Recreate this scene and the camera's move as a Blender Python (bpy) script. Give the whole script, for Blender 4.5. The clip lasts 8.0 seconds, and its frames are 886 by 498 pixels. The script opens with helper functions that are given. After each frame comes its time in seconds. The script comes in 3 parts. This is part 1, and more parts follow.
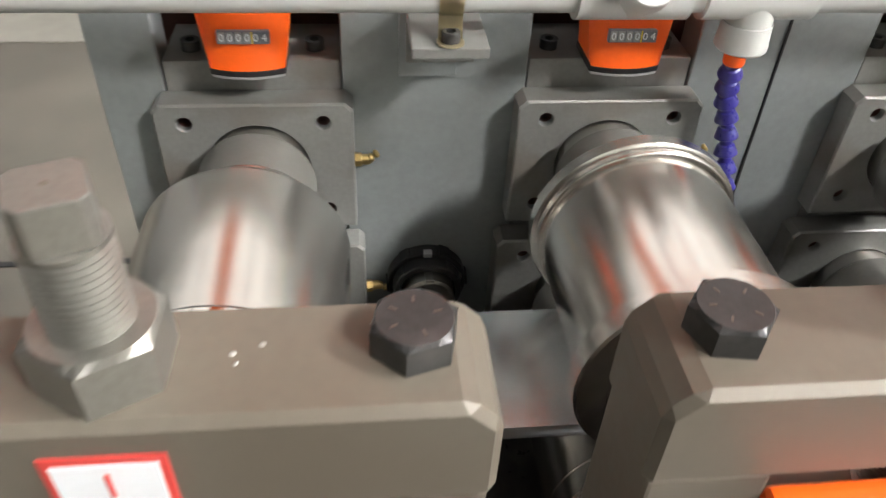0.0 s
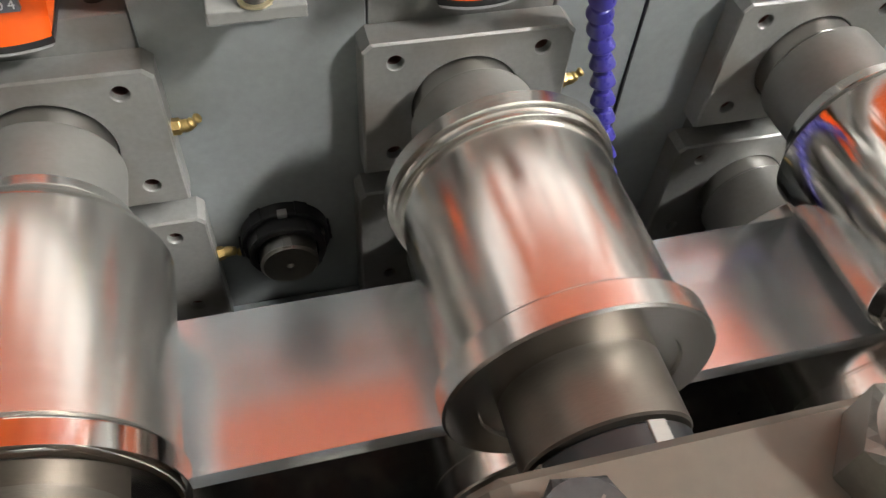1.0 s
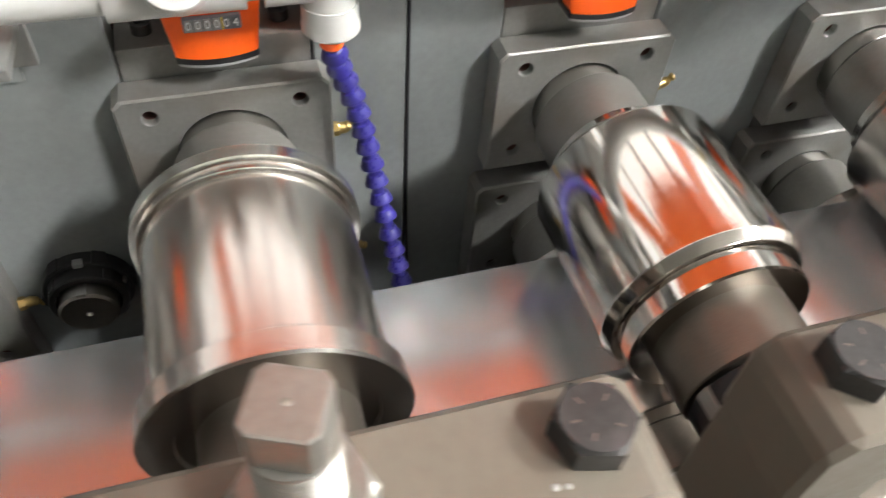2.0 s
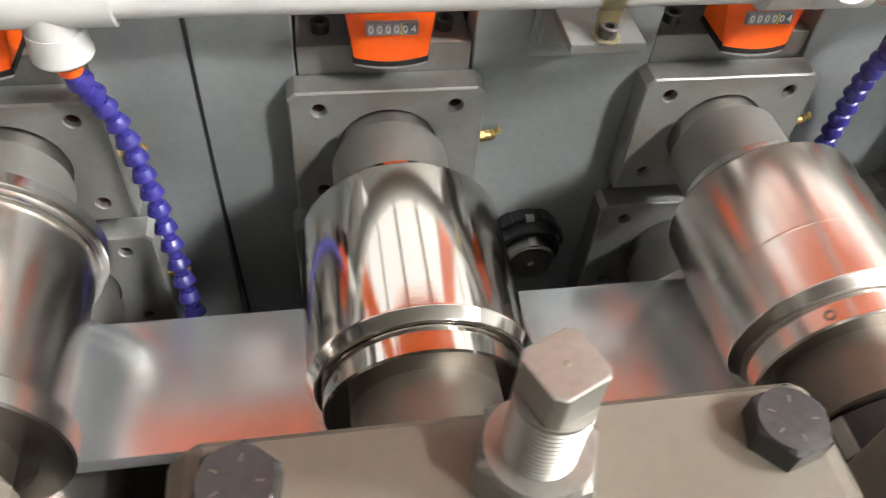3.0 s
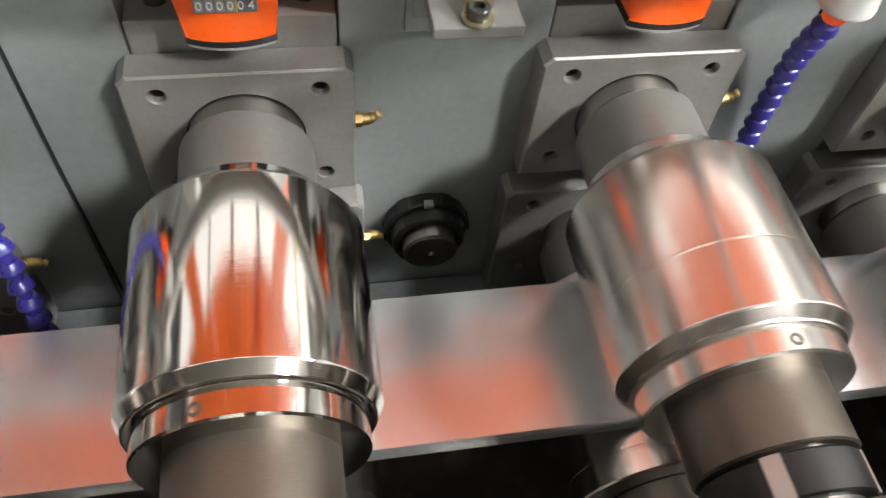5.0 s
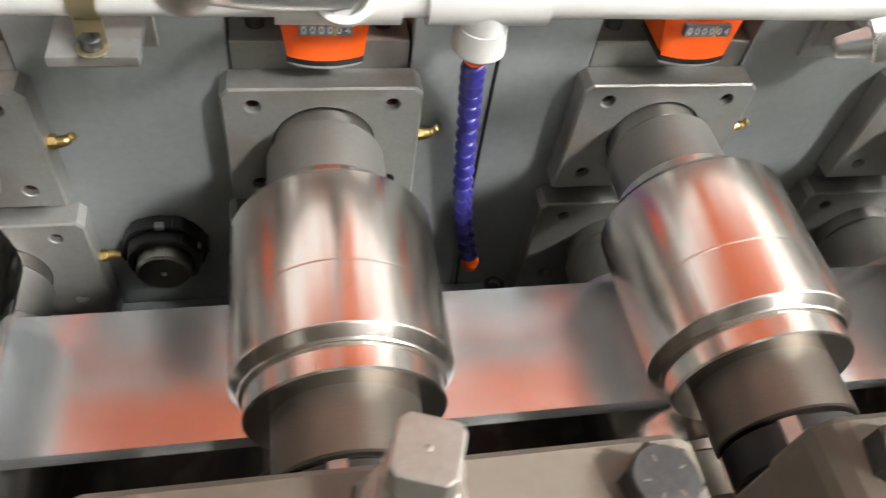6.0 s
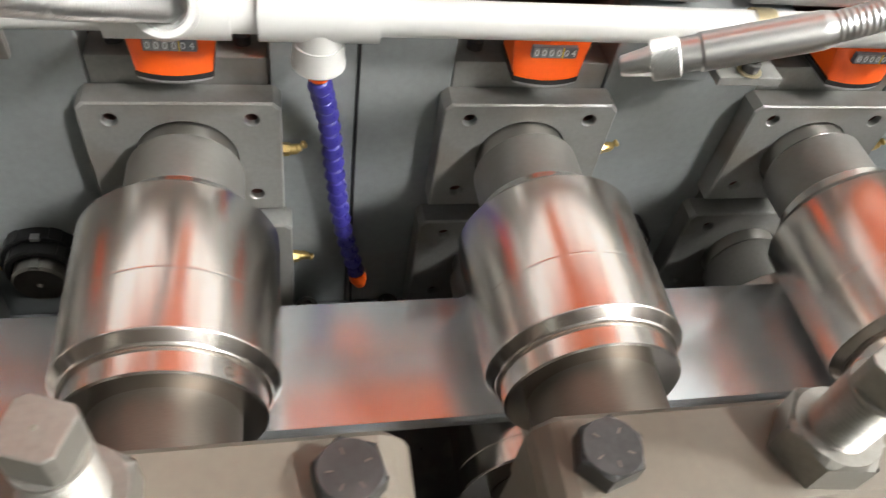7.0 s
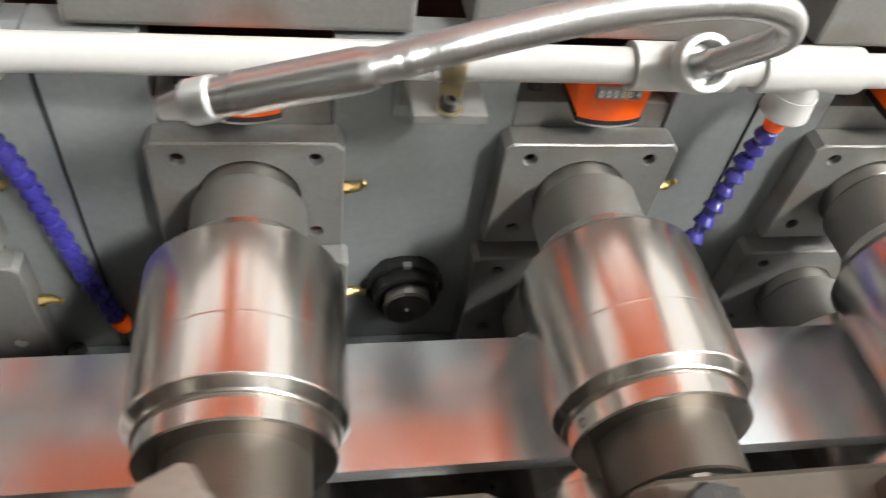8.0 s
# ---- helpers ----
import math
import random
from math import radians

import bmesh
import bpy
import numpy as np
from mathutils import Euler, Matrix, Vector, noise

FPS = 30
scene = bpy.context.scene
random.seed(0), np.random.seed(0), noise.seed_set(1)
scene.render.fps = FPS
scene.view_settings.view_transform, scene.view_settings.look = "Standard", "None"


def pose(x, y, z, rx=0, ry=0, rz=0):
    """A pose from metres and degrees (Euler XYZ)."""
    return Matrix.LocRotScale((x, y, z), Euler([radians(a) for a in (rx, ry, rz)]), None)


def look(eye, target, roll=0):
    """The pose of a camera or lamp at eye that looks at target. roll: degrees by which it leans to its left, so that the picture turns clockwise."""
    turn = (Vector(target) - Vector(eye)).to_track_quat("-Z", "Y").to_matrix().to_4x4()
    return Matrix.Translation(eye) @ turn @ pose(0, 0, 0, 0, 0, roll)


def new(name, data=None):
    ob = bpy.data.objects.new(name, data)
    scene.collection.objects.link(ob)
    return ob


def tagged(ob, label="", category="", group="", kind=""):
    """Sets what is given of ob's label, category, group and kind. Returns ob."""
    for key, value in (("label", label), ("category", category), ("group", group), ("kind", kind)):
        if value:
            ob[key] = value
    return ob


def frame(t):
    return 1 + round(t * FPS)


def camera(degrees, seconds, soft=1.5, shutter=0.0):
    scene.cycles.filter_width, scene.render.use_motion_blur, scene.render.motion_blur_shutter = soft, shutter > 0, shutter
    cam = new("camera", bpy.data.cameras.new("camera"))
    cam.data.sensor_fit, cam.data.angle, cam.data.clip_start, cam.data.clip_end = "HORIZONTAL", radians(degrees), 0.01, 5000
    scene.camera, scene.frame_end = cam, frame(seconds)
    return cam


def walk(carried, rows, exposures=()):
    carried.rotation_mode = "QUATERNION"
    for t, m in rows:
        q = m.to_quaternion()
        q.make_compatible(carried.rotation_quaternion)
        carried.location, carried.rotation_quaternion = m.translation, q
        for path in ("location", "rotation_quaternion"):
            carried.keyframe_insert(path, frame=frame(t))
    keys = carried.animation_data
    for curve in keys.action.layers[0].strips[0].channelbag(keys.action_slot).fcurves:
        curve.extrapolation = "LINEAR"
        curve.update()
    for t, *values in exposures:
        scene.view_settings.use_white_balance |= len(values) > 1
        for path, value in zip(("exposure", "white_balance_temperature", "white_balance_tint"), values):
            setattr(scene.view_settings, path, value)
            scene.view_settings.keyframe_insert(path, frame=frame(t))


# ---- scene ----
cam = camera(60.3, 8.0, 1.2, 0.3)
PATH = [
    (0, (0.065, -0.395, 1.437), (0.26, 1.118, 0.144), 3.0),
    (0.2, (0.077, -0.362, 1.438), (0.307, 1.072, 0.063), 3.0),
    (0.5, (0.096, -0.33, 1.444), (0.412, 0.984, -0.03), 3.7),
    (1, (0.107, -0.309, 1.448), (0.499, 0.871, -0.118), 5.3),
    (1.5, (0.129, -0.311, 1.452), (0.593, 0.839, -0.118), 6.1),
    (1.8, (0.19, -0.327, 1.465), (0.647, 0.857, -0.081), 5.3),
    (2, (0.222, -0.344, 1.47), (0.668, 0.889, -0.041), 5.0),
    (2.2, (0.262, -0.354, 1.472), (0.674, 0.92, -0.014), 5.0),
    (3.3, (0.415, -0.352, 1.482), (0.676, 0.929, -0.032), 5.5),
    (3.5, (0.425, -0.327, 1.479), (0.673, 0.913, -0.07), 5.7),
    (4, (0.445, -0.287, 1.471), (0.707, 0.857, -0.149), 6.6),
    (4.2, (0.448, -0.287, 1.467), (0.719, 0.841, -0.162), 6.9),
    (5.3, (0.485, -0.309, 1.478), (0.809, 0.84, -0.126), 7.9),
    (5.5, (0.53, -0.322, 1.488), (0.858, 0.844, -0.103), 8.2),
    (6, (0.625, -0.337, 1.5), (0.995, 0.856, -0.062), 10.7),
    (6.5, (0.666, -0.338, 1.502), (1.053, 0.879, -0.037), 11.6),
    (7, (0.703, -0.36, 1.511), (1.096, 0.885, -0.004), 11.6),
    (7.3, (0.746, -0.358, 1.513), (1.129, 0.914, 0.018), 11.3),
    (7.5, (0.772, -0.35, 1.513), (1.154, 0.929, 0.024), 11.1),
    (7.7, (0.819, -0.348, 1.515), (1.192, 0.935, 0.027), 10.8),
    (8, (0.893, -0.347, 1.514), (1.236, 0.948, 0.029), 10.0),
]
walk(cam, [(t, look(eye, target, roll)) for t, eye, target, roll in PATH], [(0.0, 0.0), (2.0, 0.1), (3.5, 0.0), (5.5, 0.02), (6.5, -0.1), (7.2, -0.2), (8.0, -0.3)])

# ---- light: closed factory hall, roof lights, panel lamps, added glow panels and orange sheets ----
world = bpy.data.worlds.new("hall_air")
world.use_nodes = True
world.node_tree.nodes["Background"].inputs[0].default_value = (0.55, 0.6, 0.66, 1)
world.node_tree.nodes["Background"].inputs[1].default_value = 0.012
scene.world = world


PITCH = 0.214            # from station to station
AXIS_Z, LOW_Z = 1.168, 1.0565
STRIP_Z = 1.1125
SEAMS = (0.321, 0.747, 1.182)
OMEGA = 2.81             # radians a second of every roller
SPEED = 0.0545 * OMEGA   # metres a second of the strip


def station_x(k):
    return k * PITCH + 0.001


# ---- materials ----
def material(name, base, rough=0.5, metal=0.0, vary=0.15, grain=60.0, stretch=(1, 1, 1), bump=0.05, rough_vary=0.1,
             stain=None, stain_amount=0.0, stain_scale=12.0, coat=0.0, isl=0.0):
    m = bpy.data.materials.new(name)
    m.use_nodes = True
    nt = m.node_tree
    n, l = nt.nodes, nt.links
    b = n["Principled BSDF"]
    tc, mp = n.new("ShaderNodeTexCoord"), n.new("ShaderNodeMapping")
    l.new(tc.outputs["Object"], mp.inputs[0])
    mp.inputs["Scale"].default_value = stretch
    fine, wide = n.new("ShaderNodeTexNoise"), n.new("ShaderNodeTexNoise")
    fine.inputs["Scale"].default_value, fine.inputs["Detail"].default_value = grain * 8, 3
    wide.inputs["Scale"].default_value, wide.inputs["Detail"].default_value = grain * 0.5, 4
    l.new(mp.outputs[0], fine.inputs[0])
    l.new(tc.outputs["Object"], wide.inputs[0])
    add = n.new("ShaderNodeMath")
    add.operation = "ADD"
    l.new(fine.outputs[0], add.inputs[0])
    l.new(wide.outputs[0], add.inputs[1])
    ramp = n.new("ShaderNodeMapRange")
    ramp.inputs[1].default_value, ramp.inputs[2].default_value = 0.6, 1.4
    ramp.inputs[3].default_value, ramp.inputs[4].default_value = 1 - vary, 1 + vary
    l.new(add.outputs[0], ramp.inputs[0])
    mul = n.new("ShaderNodeVectorMath")
    mul.operation = "SCALE"
    mul.inputs[0].default_value = base
    l.new(ramp.outputs[0], mul.inputs["Scale"])
    colour = mul.outputs[0]
    if stain:
        sn = n.new("ShaderNodeTexNoise")
        sn.inputs["Scale"].default_value, sn.inputs["Detail"].default_value = stain_scale, 2
        l.new(tc.outputs["Object"], sn.inputs[0])
        sr = n.new("ShaderNodeMapRange")
        sr.inputs[1].default_value, sr.inputs[2].default_value = 0.52, 0.72
        sr.inputs[4].default_value = stain_amount
        l.new(sn.outputs[0], sr.inputs[0])
        mix = n.new("ShaderNodeMix")
        mix.data_type = "RGBA"
        l.new(sr.outputs[0], mix.inputs[0])
        l.new(colour, mix.inputs[6])
        mix.inputs[7].default_value = (*stain, 1)
        colour = mix.outputs[2]
    l.new(colour, b.inputs["Base Color"])
    rr = n.new("ShaderNodeMapRange")
    rr.inputs[1].default_value, rr.inputs[2].default_value = 0.6, 1.4
    rr.inputs[3].default_value, rr.inputs[4].default_value = max(0.02, rough - rough_vary), min(1, rough + rough_vary)
    l.new(add.outputs[0], rr.inputs[0])
    l.new(rr.outputs[0], b.inputs["Roughness"])
    b.inputs["Metallic"].default_value = metal
    b.inputs["Coat Weight"].default_value = coat
    if bump:
        bp = n.new("ShaderNodeBump")
        bp.inputs["Strength"].default_value, bp.inputs["Distance"].default_value = bump, 0.0006
        l.new(fine.outputs[0], bp.inputs["Height"])
        l.new(bp.outputs[0], b.inputs["Normal"])
    return m


def glow(name, colour, strength):
    m = bpy.data.materials.new(name)
    m.use_nodes = True
    b = m.node_tree.nodes["Principled BSDF"]
    b.inputs["Base Color"].default_value = (*colour, 1)
    b.inputs["Emission Color"].default_value = (*colour, 1)
    b.inputs["Emission Strength"].default_value = strength
    return m


PLATE = material("painted_side_plate", (0.27, 0.290, 0.293), 0.38, 0.30, 0.10, 25, (1, 1, 1), 0.03, 0.1, (0.10, 0.09, 0.075), 0.3, 9)
BLOCK = material("phosphated_steel", (0.215, 0.214, 0.205), 0.44, 0.30, 0.12, 40, (1, 1, 1), 0.03, 0.1, (0.12, 0.085, 0.055), 0.5, 22)
BAR = material("oiled_phosphated_bar", (0.150, 0.131, 0.105), 0.46, 0.20, 0.10, 30, (1, 1, 1), 0.03, 0.08, (0.12, 0.095, 0.07), 0.45, 11)
SLEEVE = material("dark_spacer_steel", (0.16, 0.14, 0.118), 0.40, 0.85, 0.15, 40, (1, 6, 1), 0.06, 0.1, (0.12, 0.10, 0.08), 0.3, 25)
SPACER = material("matt_spacer_steel", (0.285, 0.278, 0.26), 0.47, 0.75, 0.10, 40, (1, 1, 1), 0.03, 0.08, (0.2, 0.18, 0.15), 0.3, 25)
SHAFT = material("turned_shaft_steel", (0.44, 0.425, 0.40), 0.32, 1.0, 0.02, 10, (1, 1, 1), 0.0, 0.02)
HONED = material("honed_roller_steel", (0.70, 0.67, 0.63), 0.23, 1.0, 0.07, 30, (0.4, 10, 0.4), 0.025, 0.04)
CHROME = material("polished_roller_steel", (0.70, 0.67, 0.63), 0.10, 1.0, 0.06, 30, (0.4, 10, 0.4), 0.02, 0.03)
GROUND = material("ground_roller_steel", (0.77, 0.73, 0.685), 0.23, 1.0, 0.035, 20, (1, 0.08, 1), 0.0, 0.02, (0.60, 0.56, 0.51), 0.2, 30)
WORN = material("scuffed_roller_steel", (0.64, 0.62, 0.58), 0.235, 0.95, 0.10, 20, (0.3, 8, 0.3), 0.0, 0.025, (0.54, 0.51, 0.47), 0.3, 30)
STRIP = material("galvanised_sheet", (0.69, 0.73, 0.755), 0.21, 0.84, 0.02, 8, (1, 1, 1), 0.0, 0.02)
PVC = material("white_pvc", (0.47, 0.475, 0.462), 0.34, 0, 0.03, 30, (1, 1, 1), 0.01, 0.05, (0.58, 0.56, 0.50), 0.25, 14)
HOSE = material("blue_hose_plastic", (0.026, 0.022, 0.17), 0.30, 0, 0.1, 40, (1, 1, 1), 0.02, 0.05)
ORANGE = material("orange_plastic", (0.92, 0.115, 0.006), 0.42, 0, 0.05, 60, (1, 1, 1), 0.03, 0.05)
BLACK = material("black_plastic", (0.014, 0.014, 0.015), 0.42, 0, 0.2, 60)
GREY = material("grey_plastic_rim", (0.33, 0.33, 0.33), 0.4, 0, 0.08, 60)
OXIDE = material("black_oxide_bolt", (0.05, 0.05, 0.05), 0.38, 0.5, 0.25, 60, (1, 1, 1), 0.08, 0.1, (0.16, 0.15, 0.15), 0.4, 60)
ZINC = material("galvanised_stud", (0.31, 0.30, 0.275), 0.42, 0.8, 0.15, 60, (1, 1, 1), 0.06, 0.1)
BRASS = material("brass", (0.52, 0.37, 0.15), 0.33, 1.0, 0.2, 80, (1, 1, 1), 0.04, 0.08)
GOLDZINC = material("yellow_zinc_clip", (0.60, 0.53, 0.35), 0.33, 0.9, 0.05, 40, (1, 1, 1), 0.01, 0.04)
STEEL = material("nickel_tube", (0.56, 0.56, 0.555), 0.34, 1.0, 0.015, 20, (1, 1, 1), 0.0, 0.01)
ENDSTEEL = material("faced_shaft_end", (0.40, 0.38, 0.35), 0.34, 1.0, 0.10, 40, (1, 1, 1), 0.02, 0.06)
DROP = material("coolant_drop", (0.50, 0.49, 0.46), 0.10, 0.3, 0.02, 40, bump=0)
PUNCH = material("dull_punch_mark", (0.24, 0.225, 0.19), 0.5, 0.7, 0.05, 60, bump=0)
WALKWAY = material("pale_floor_paint", (0.30, 0.285, 0.25), 0.5, 0, 0.15, 1.5, (1, 1, 1), 0.03, 0.1, (0.2, 0.18, 0.15), 0.5, 2.0)
KNURL = material("bright_zinc", (0.70, 0.715, 0.71), 0.36, 1.0, 0.06, 60, (1, 1, 1), 0.03, 0.05)
DARKBED = material("oily_bed_steel", (0.028, 0.026, 0.025), 0.38, 0.35, 0.3, 18, (1, 1, 1), 0.1, 0.15, (0.09, 0.08, 0.07), 0.5, 40)
# brown for slot and hole depths, with their shade put into the colour
SHADED_RECESS = material("shaded_recess_brown", (0.085, 0.034, 0.026), 0.5, 0.3, 0.2, 30)
LEDGE = material("bare_ledge_steel", (0.30, 0.32, 0.33), 0.4, 0.6, 0.15, 30)
WHITE_INK = material("counter_white", (0.78, 0.80, 0.84), 0.5, 0, 0.03, 60, bump=0)
COUNTER = material("counter_wheel_dark", (0.16, 0.17, 0.20), 0.4, 0, 0.1, 60, bump=0)
YELLOW_INK = material("counter_yellow", (0.85, 0.62, 0.05), 0.5, 0, 0.05, 60, bump=0)
RED_INK = material("label_red", (0.62, 0.06, 0.05), 0.5, 0, 0.05, 60, bump=0)
CONCRETE = material("hall_concrete", (0.125, 0.114, 0.094), 0.5, 0, 0.2, 1.2, (1, 1, 1), 0.05, 0.1, (0.20, 0.18, 0.15), 0.6, 1.6)
HALLWALL = material("hall_wall_panel", (0.62, 0.63, 0.63), 0.7, 0, 0.05, 1.0)
DARKWALL = material("dark_unseen_wall", (0.11, 0.11, 0.115), 0.7, 0, 0.08, 1.0)
ROOF = material("roof_sheet", (0.42, 0.41, 0.39), 0.7, 0, 0.06, 1.0)
ORANGE_SHEET = material("orange_mirror_sheet", (0.78, 0.155, 0.014), 0.45, 0, 0.06, 3.0)
SKYLIGHT = glow("roof_light_panel", (1.0, 0.99, 0.97), 1.15)
SOUTH_GLOW = glow("window_daylight", (0.95, 0.98, 0.88), 0.75)
LAMP_PANEL = glow("lamp_diffuser", (1.0, 0.985, 0.955), 370.0)


# ---- mesh helpers ----
def finish(name, bm, mat, smooth=False, angle=35):
    bmesh.ops.recalc_face_normals(bm, faces=bm.faces)
    me = bpy.data.meshes.new(name)
    if smooth:
        lim = radians(angle)
        for f in bm.faces:
            f.smooth = True
        for e in bm.edges:
            e.smooth = len(e.link_faces) == 2 and e.calc_face_angle(0) < lim
    bm.to_mesh(me)
    bm.free()
    me.materials.append(mat)
    return me


def part(name, bm, mat, parent=None, label="", smooth=False, at=None):
    ob = new(name, finish(name, bm, mat, smooth))
    if parent:
        ob.parent = parent
    if at is not None:
        ob.matrix_basis = at
    if label:
        tagged(ob, label)
    return ob


def text_part(name, words, size, m, mat, parent, depth=0.0002):
    cu = bpy.data.curves.new(name, "FONT")
    cu.body, cu.size, cu.extrude, cu.align_x, cu.align_y = words, size, depth, "CENTER", "CENTER"
    tmp = bpy.data.objects.new(name + "_text", cu)
    scene.collection.objects.link(tmp)
    me = bpy.data.meshes.new_from_object(tmp.evaluated_get(bpy.context.evaluated_depsgraph_get()))
    bpy.data.objects.remove(tmp)
    bpy.data.curves.remove(cu)
    me.materials.clear()
    me.materials.append(mat)
    ob = new(name, me)
    ob.parent, ob.matrix_basis = parent, m
    return ob


def box(x0, x1, y0, y1, z0, z1, bevel=0.001, seg=2):
    bm = bmesh.new()
    bmesh.ops.create_cube(bm, size=1, matrix=Matrix.Translation(((x0 + x1) / 2, (y0 + y1) / 2, (z0 + z1) / 2)) @ Matrix.Diagonal((x1 - x0, y1 - y0, z1 - z0, 1)))
    if bevel:
        bmesh.ops.bevel(bm, geom=bm.edges[:], offset=bevel, segments=seg, affect="EDGES", profile=0.6)
    return bm


def join(*bms):
    out = bmesh.new()
    for b in bms:
        me = bpy.data.meshes.new("tmp")
        b.to_mesh(me)
        b.free()
        out.from_mesh(me)
        bpy.data.meshes.remove(me)
    return out


def moved(bm, m):
    bmesh.ops.transform(bm, matrix=m, verts=bm.verts)
    return bm


def lathe_y(profile, seg=64, closed=True):
    """Rings about the y axis from (y, r) pairs; pairs of radius 0 close it."""
    bm = bmesh.new()
    rings, full = [], [profile[0]]
    for (ya, ra), (yb, rb) in zip(profile, profile[1:]):
        long = math.hypot(yb - ya, rb - ra)
        if long > 0.004 and ra > 0 and rb > 0:
            for t in (0.0006 / long, 1 - 0.0006 / long):
                full.append((ya + (yb - ya) * t, ra + (rb - ra) * t))
        full.append((yb, rb))
    for y, r in full:
        if r <= 1e-6:
            rings.append([bm.verts.new((0, y, 0))])
        else:
            rings.append([bm.verts.new((r * math.cos(2 * math.pi * i / seg), y, r * math.sin(2 * math.pi * i / seg))) for i in range(seg)])
    for a, b in zip(rings, rings[1:]):
        for i in range(seg):
            j = (i + 1) % seg
            if len(a) == 1 and len(b) == 1:
                continue
            if len(a) == 1:
                bm.faces.new((a[0], b[i], b[j]))
            elif len(b) == 1:
                bm.faces.new((a[i], b[0], a[j]))
            else:
                bm.faces.new((a[i], b[i], b[j], a[j]))
    return bm


def lathe_z(profile, seg=32):
    return moved(lathe_y(profile, seg), pose(0, 0, 0, 90))


def prism(outline, z0, z1, bevel=0.0008, seg=2):
    """An upright prism over an (x, y) outline."""
    bm = bmesh.new()
    f = bm.faces.new([bm.verts.new((x, y, z0)) for x, y in outline])
    up = bmesh.ops.extrude_face_region(bm, geom=[f])
    bmesh.ops.translate(bm, vec=(0, 0, z1 - z0), verts=[v for v in up["geom"] if isinstance(v, bmesh.types.BMVert)])
    if bevel:
        bmesh.ops.bevel(bm, geom=bm.edges[:], offset=bevel, segments=seg, affect="EDGES", profile=0.6)
    return bm


def hexagon(af, z0, z1, turn=0.0, chamfer=0.0012):
    r = af / math.sqrt(3)
    pts = [(r * math.cos(turn + i * math.pi / 3), r * math.sin(turn + i * math.pi / 3)) for i in range(6)]
    bm = prism(pts, z0, z1 - chamfer, 0)
    top = [f for f in bm.faces if f.calc_center_median().z > z1 - chamfer - 1e-5]
    bmesh.ops.delete(bm, geom=top, context="FACES_ONLY")
    n = 36
    ring = [bm.verts.new((af / 2 * 0.96 * math.cos(i * 2 * math.pi / n), af / 2 * 0.96 * math.sin(i * 2 * math.pi / n), z1)) for i in range(n)]
    bm.faces.new(ring)
    low = []
    for i in range(n):
        a = i * 2 * math.pi / n
        k = math.cos(math.pi / 6) / math.cos(((a - turn) % (math.pi / 3)) - math.pi / 6)
        low.append(bm.verts.new((r * k * math.cos(a), r * k * math.sin(a), z1 - chamfer)))
    for i in range(n):
        j = (i + 1) % n
        bm.faces.new((low[i], low[j], ring[j], ring[i]))
    return bm


def drilled_plate(outline, holes, y0, y1, chamfer=0.0012, depth=0.0165):
    """A plate in the x-z plane, front at y0, with a chamfered front rim; holes are (x, z, r)."""
    bm = bmesh.new()
    cx = sum(p[0] for p in outline) / len(outline)
    cz = sum(p[1] for p in outline) / len(outline)

    def inset(p):
        return (p[0] - math.copysign(chamfer, p[0] - cx), p[1] - math.copysign(chamfer, p[1] - cz))

    def loop(pts, y):
        return [bm.verts.new((x, y, z)) for x, z in pts]

    def tie(a, b):
        for i in range(len(a)):
            j = (i + 1) % len(a)
            bm.faces.new((a[i], a[j], b[j], b[i]))

    front, rim, back = loop([inset(p) for p in outline], y0), loop(outline, y0 + chamfer), loop(outline, y1)
    edges = [bm.edges.new((front[i], front[(i + 1) % len(front)])) for i in range(len(front))]
    for hx, hz, r in holes:
        n = 40 if r > 0.01 else 20
        circle = lambda rr: [(hx + rr * math.cos(2 * math.pi * i / n), hz + rr * math.sin(2 * math.pi * i / n)) for i in range(n)]
        a = loop(circle(r + 0.0006), y0)
        edges += [bm.edges.new((a[i], a[(i + 1) % n])) for i in range(n)]
        b, c, d = loop(circle(r), y0 + 0.0008), loop(circle(r), y0 + 0.005), loop(circle(r * 0.98), y0 + depth)
        tie(a, b)
        tie(b, c)
        # the deep end of each hole is coloured dark in place of shade
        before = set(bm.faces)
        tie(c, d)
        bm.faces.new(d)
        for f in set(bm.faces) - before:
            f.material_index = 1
    bmesh.ops.triangle_fill(bm, use_beauty=True, use_dissolve=False, edges=edges)
    tie(front, rim)
    tie(rim, back)
    bm.faces.new(back)
    return bm


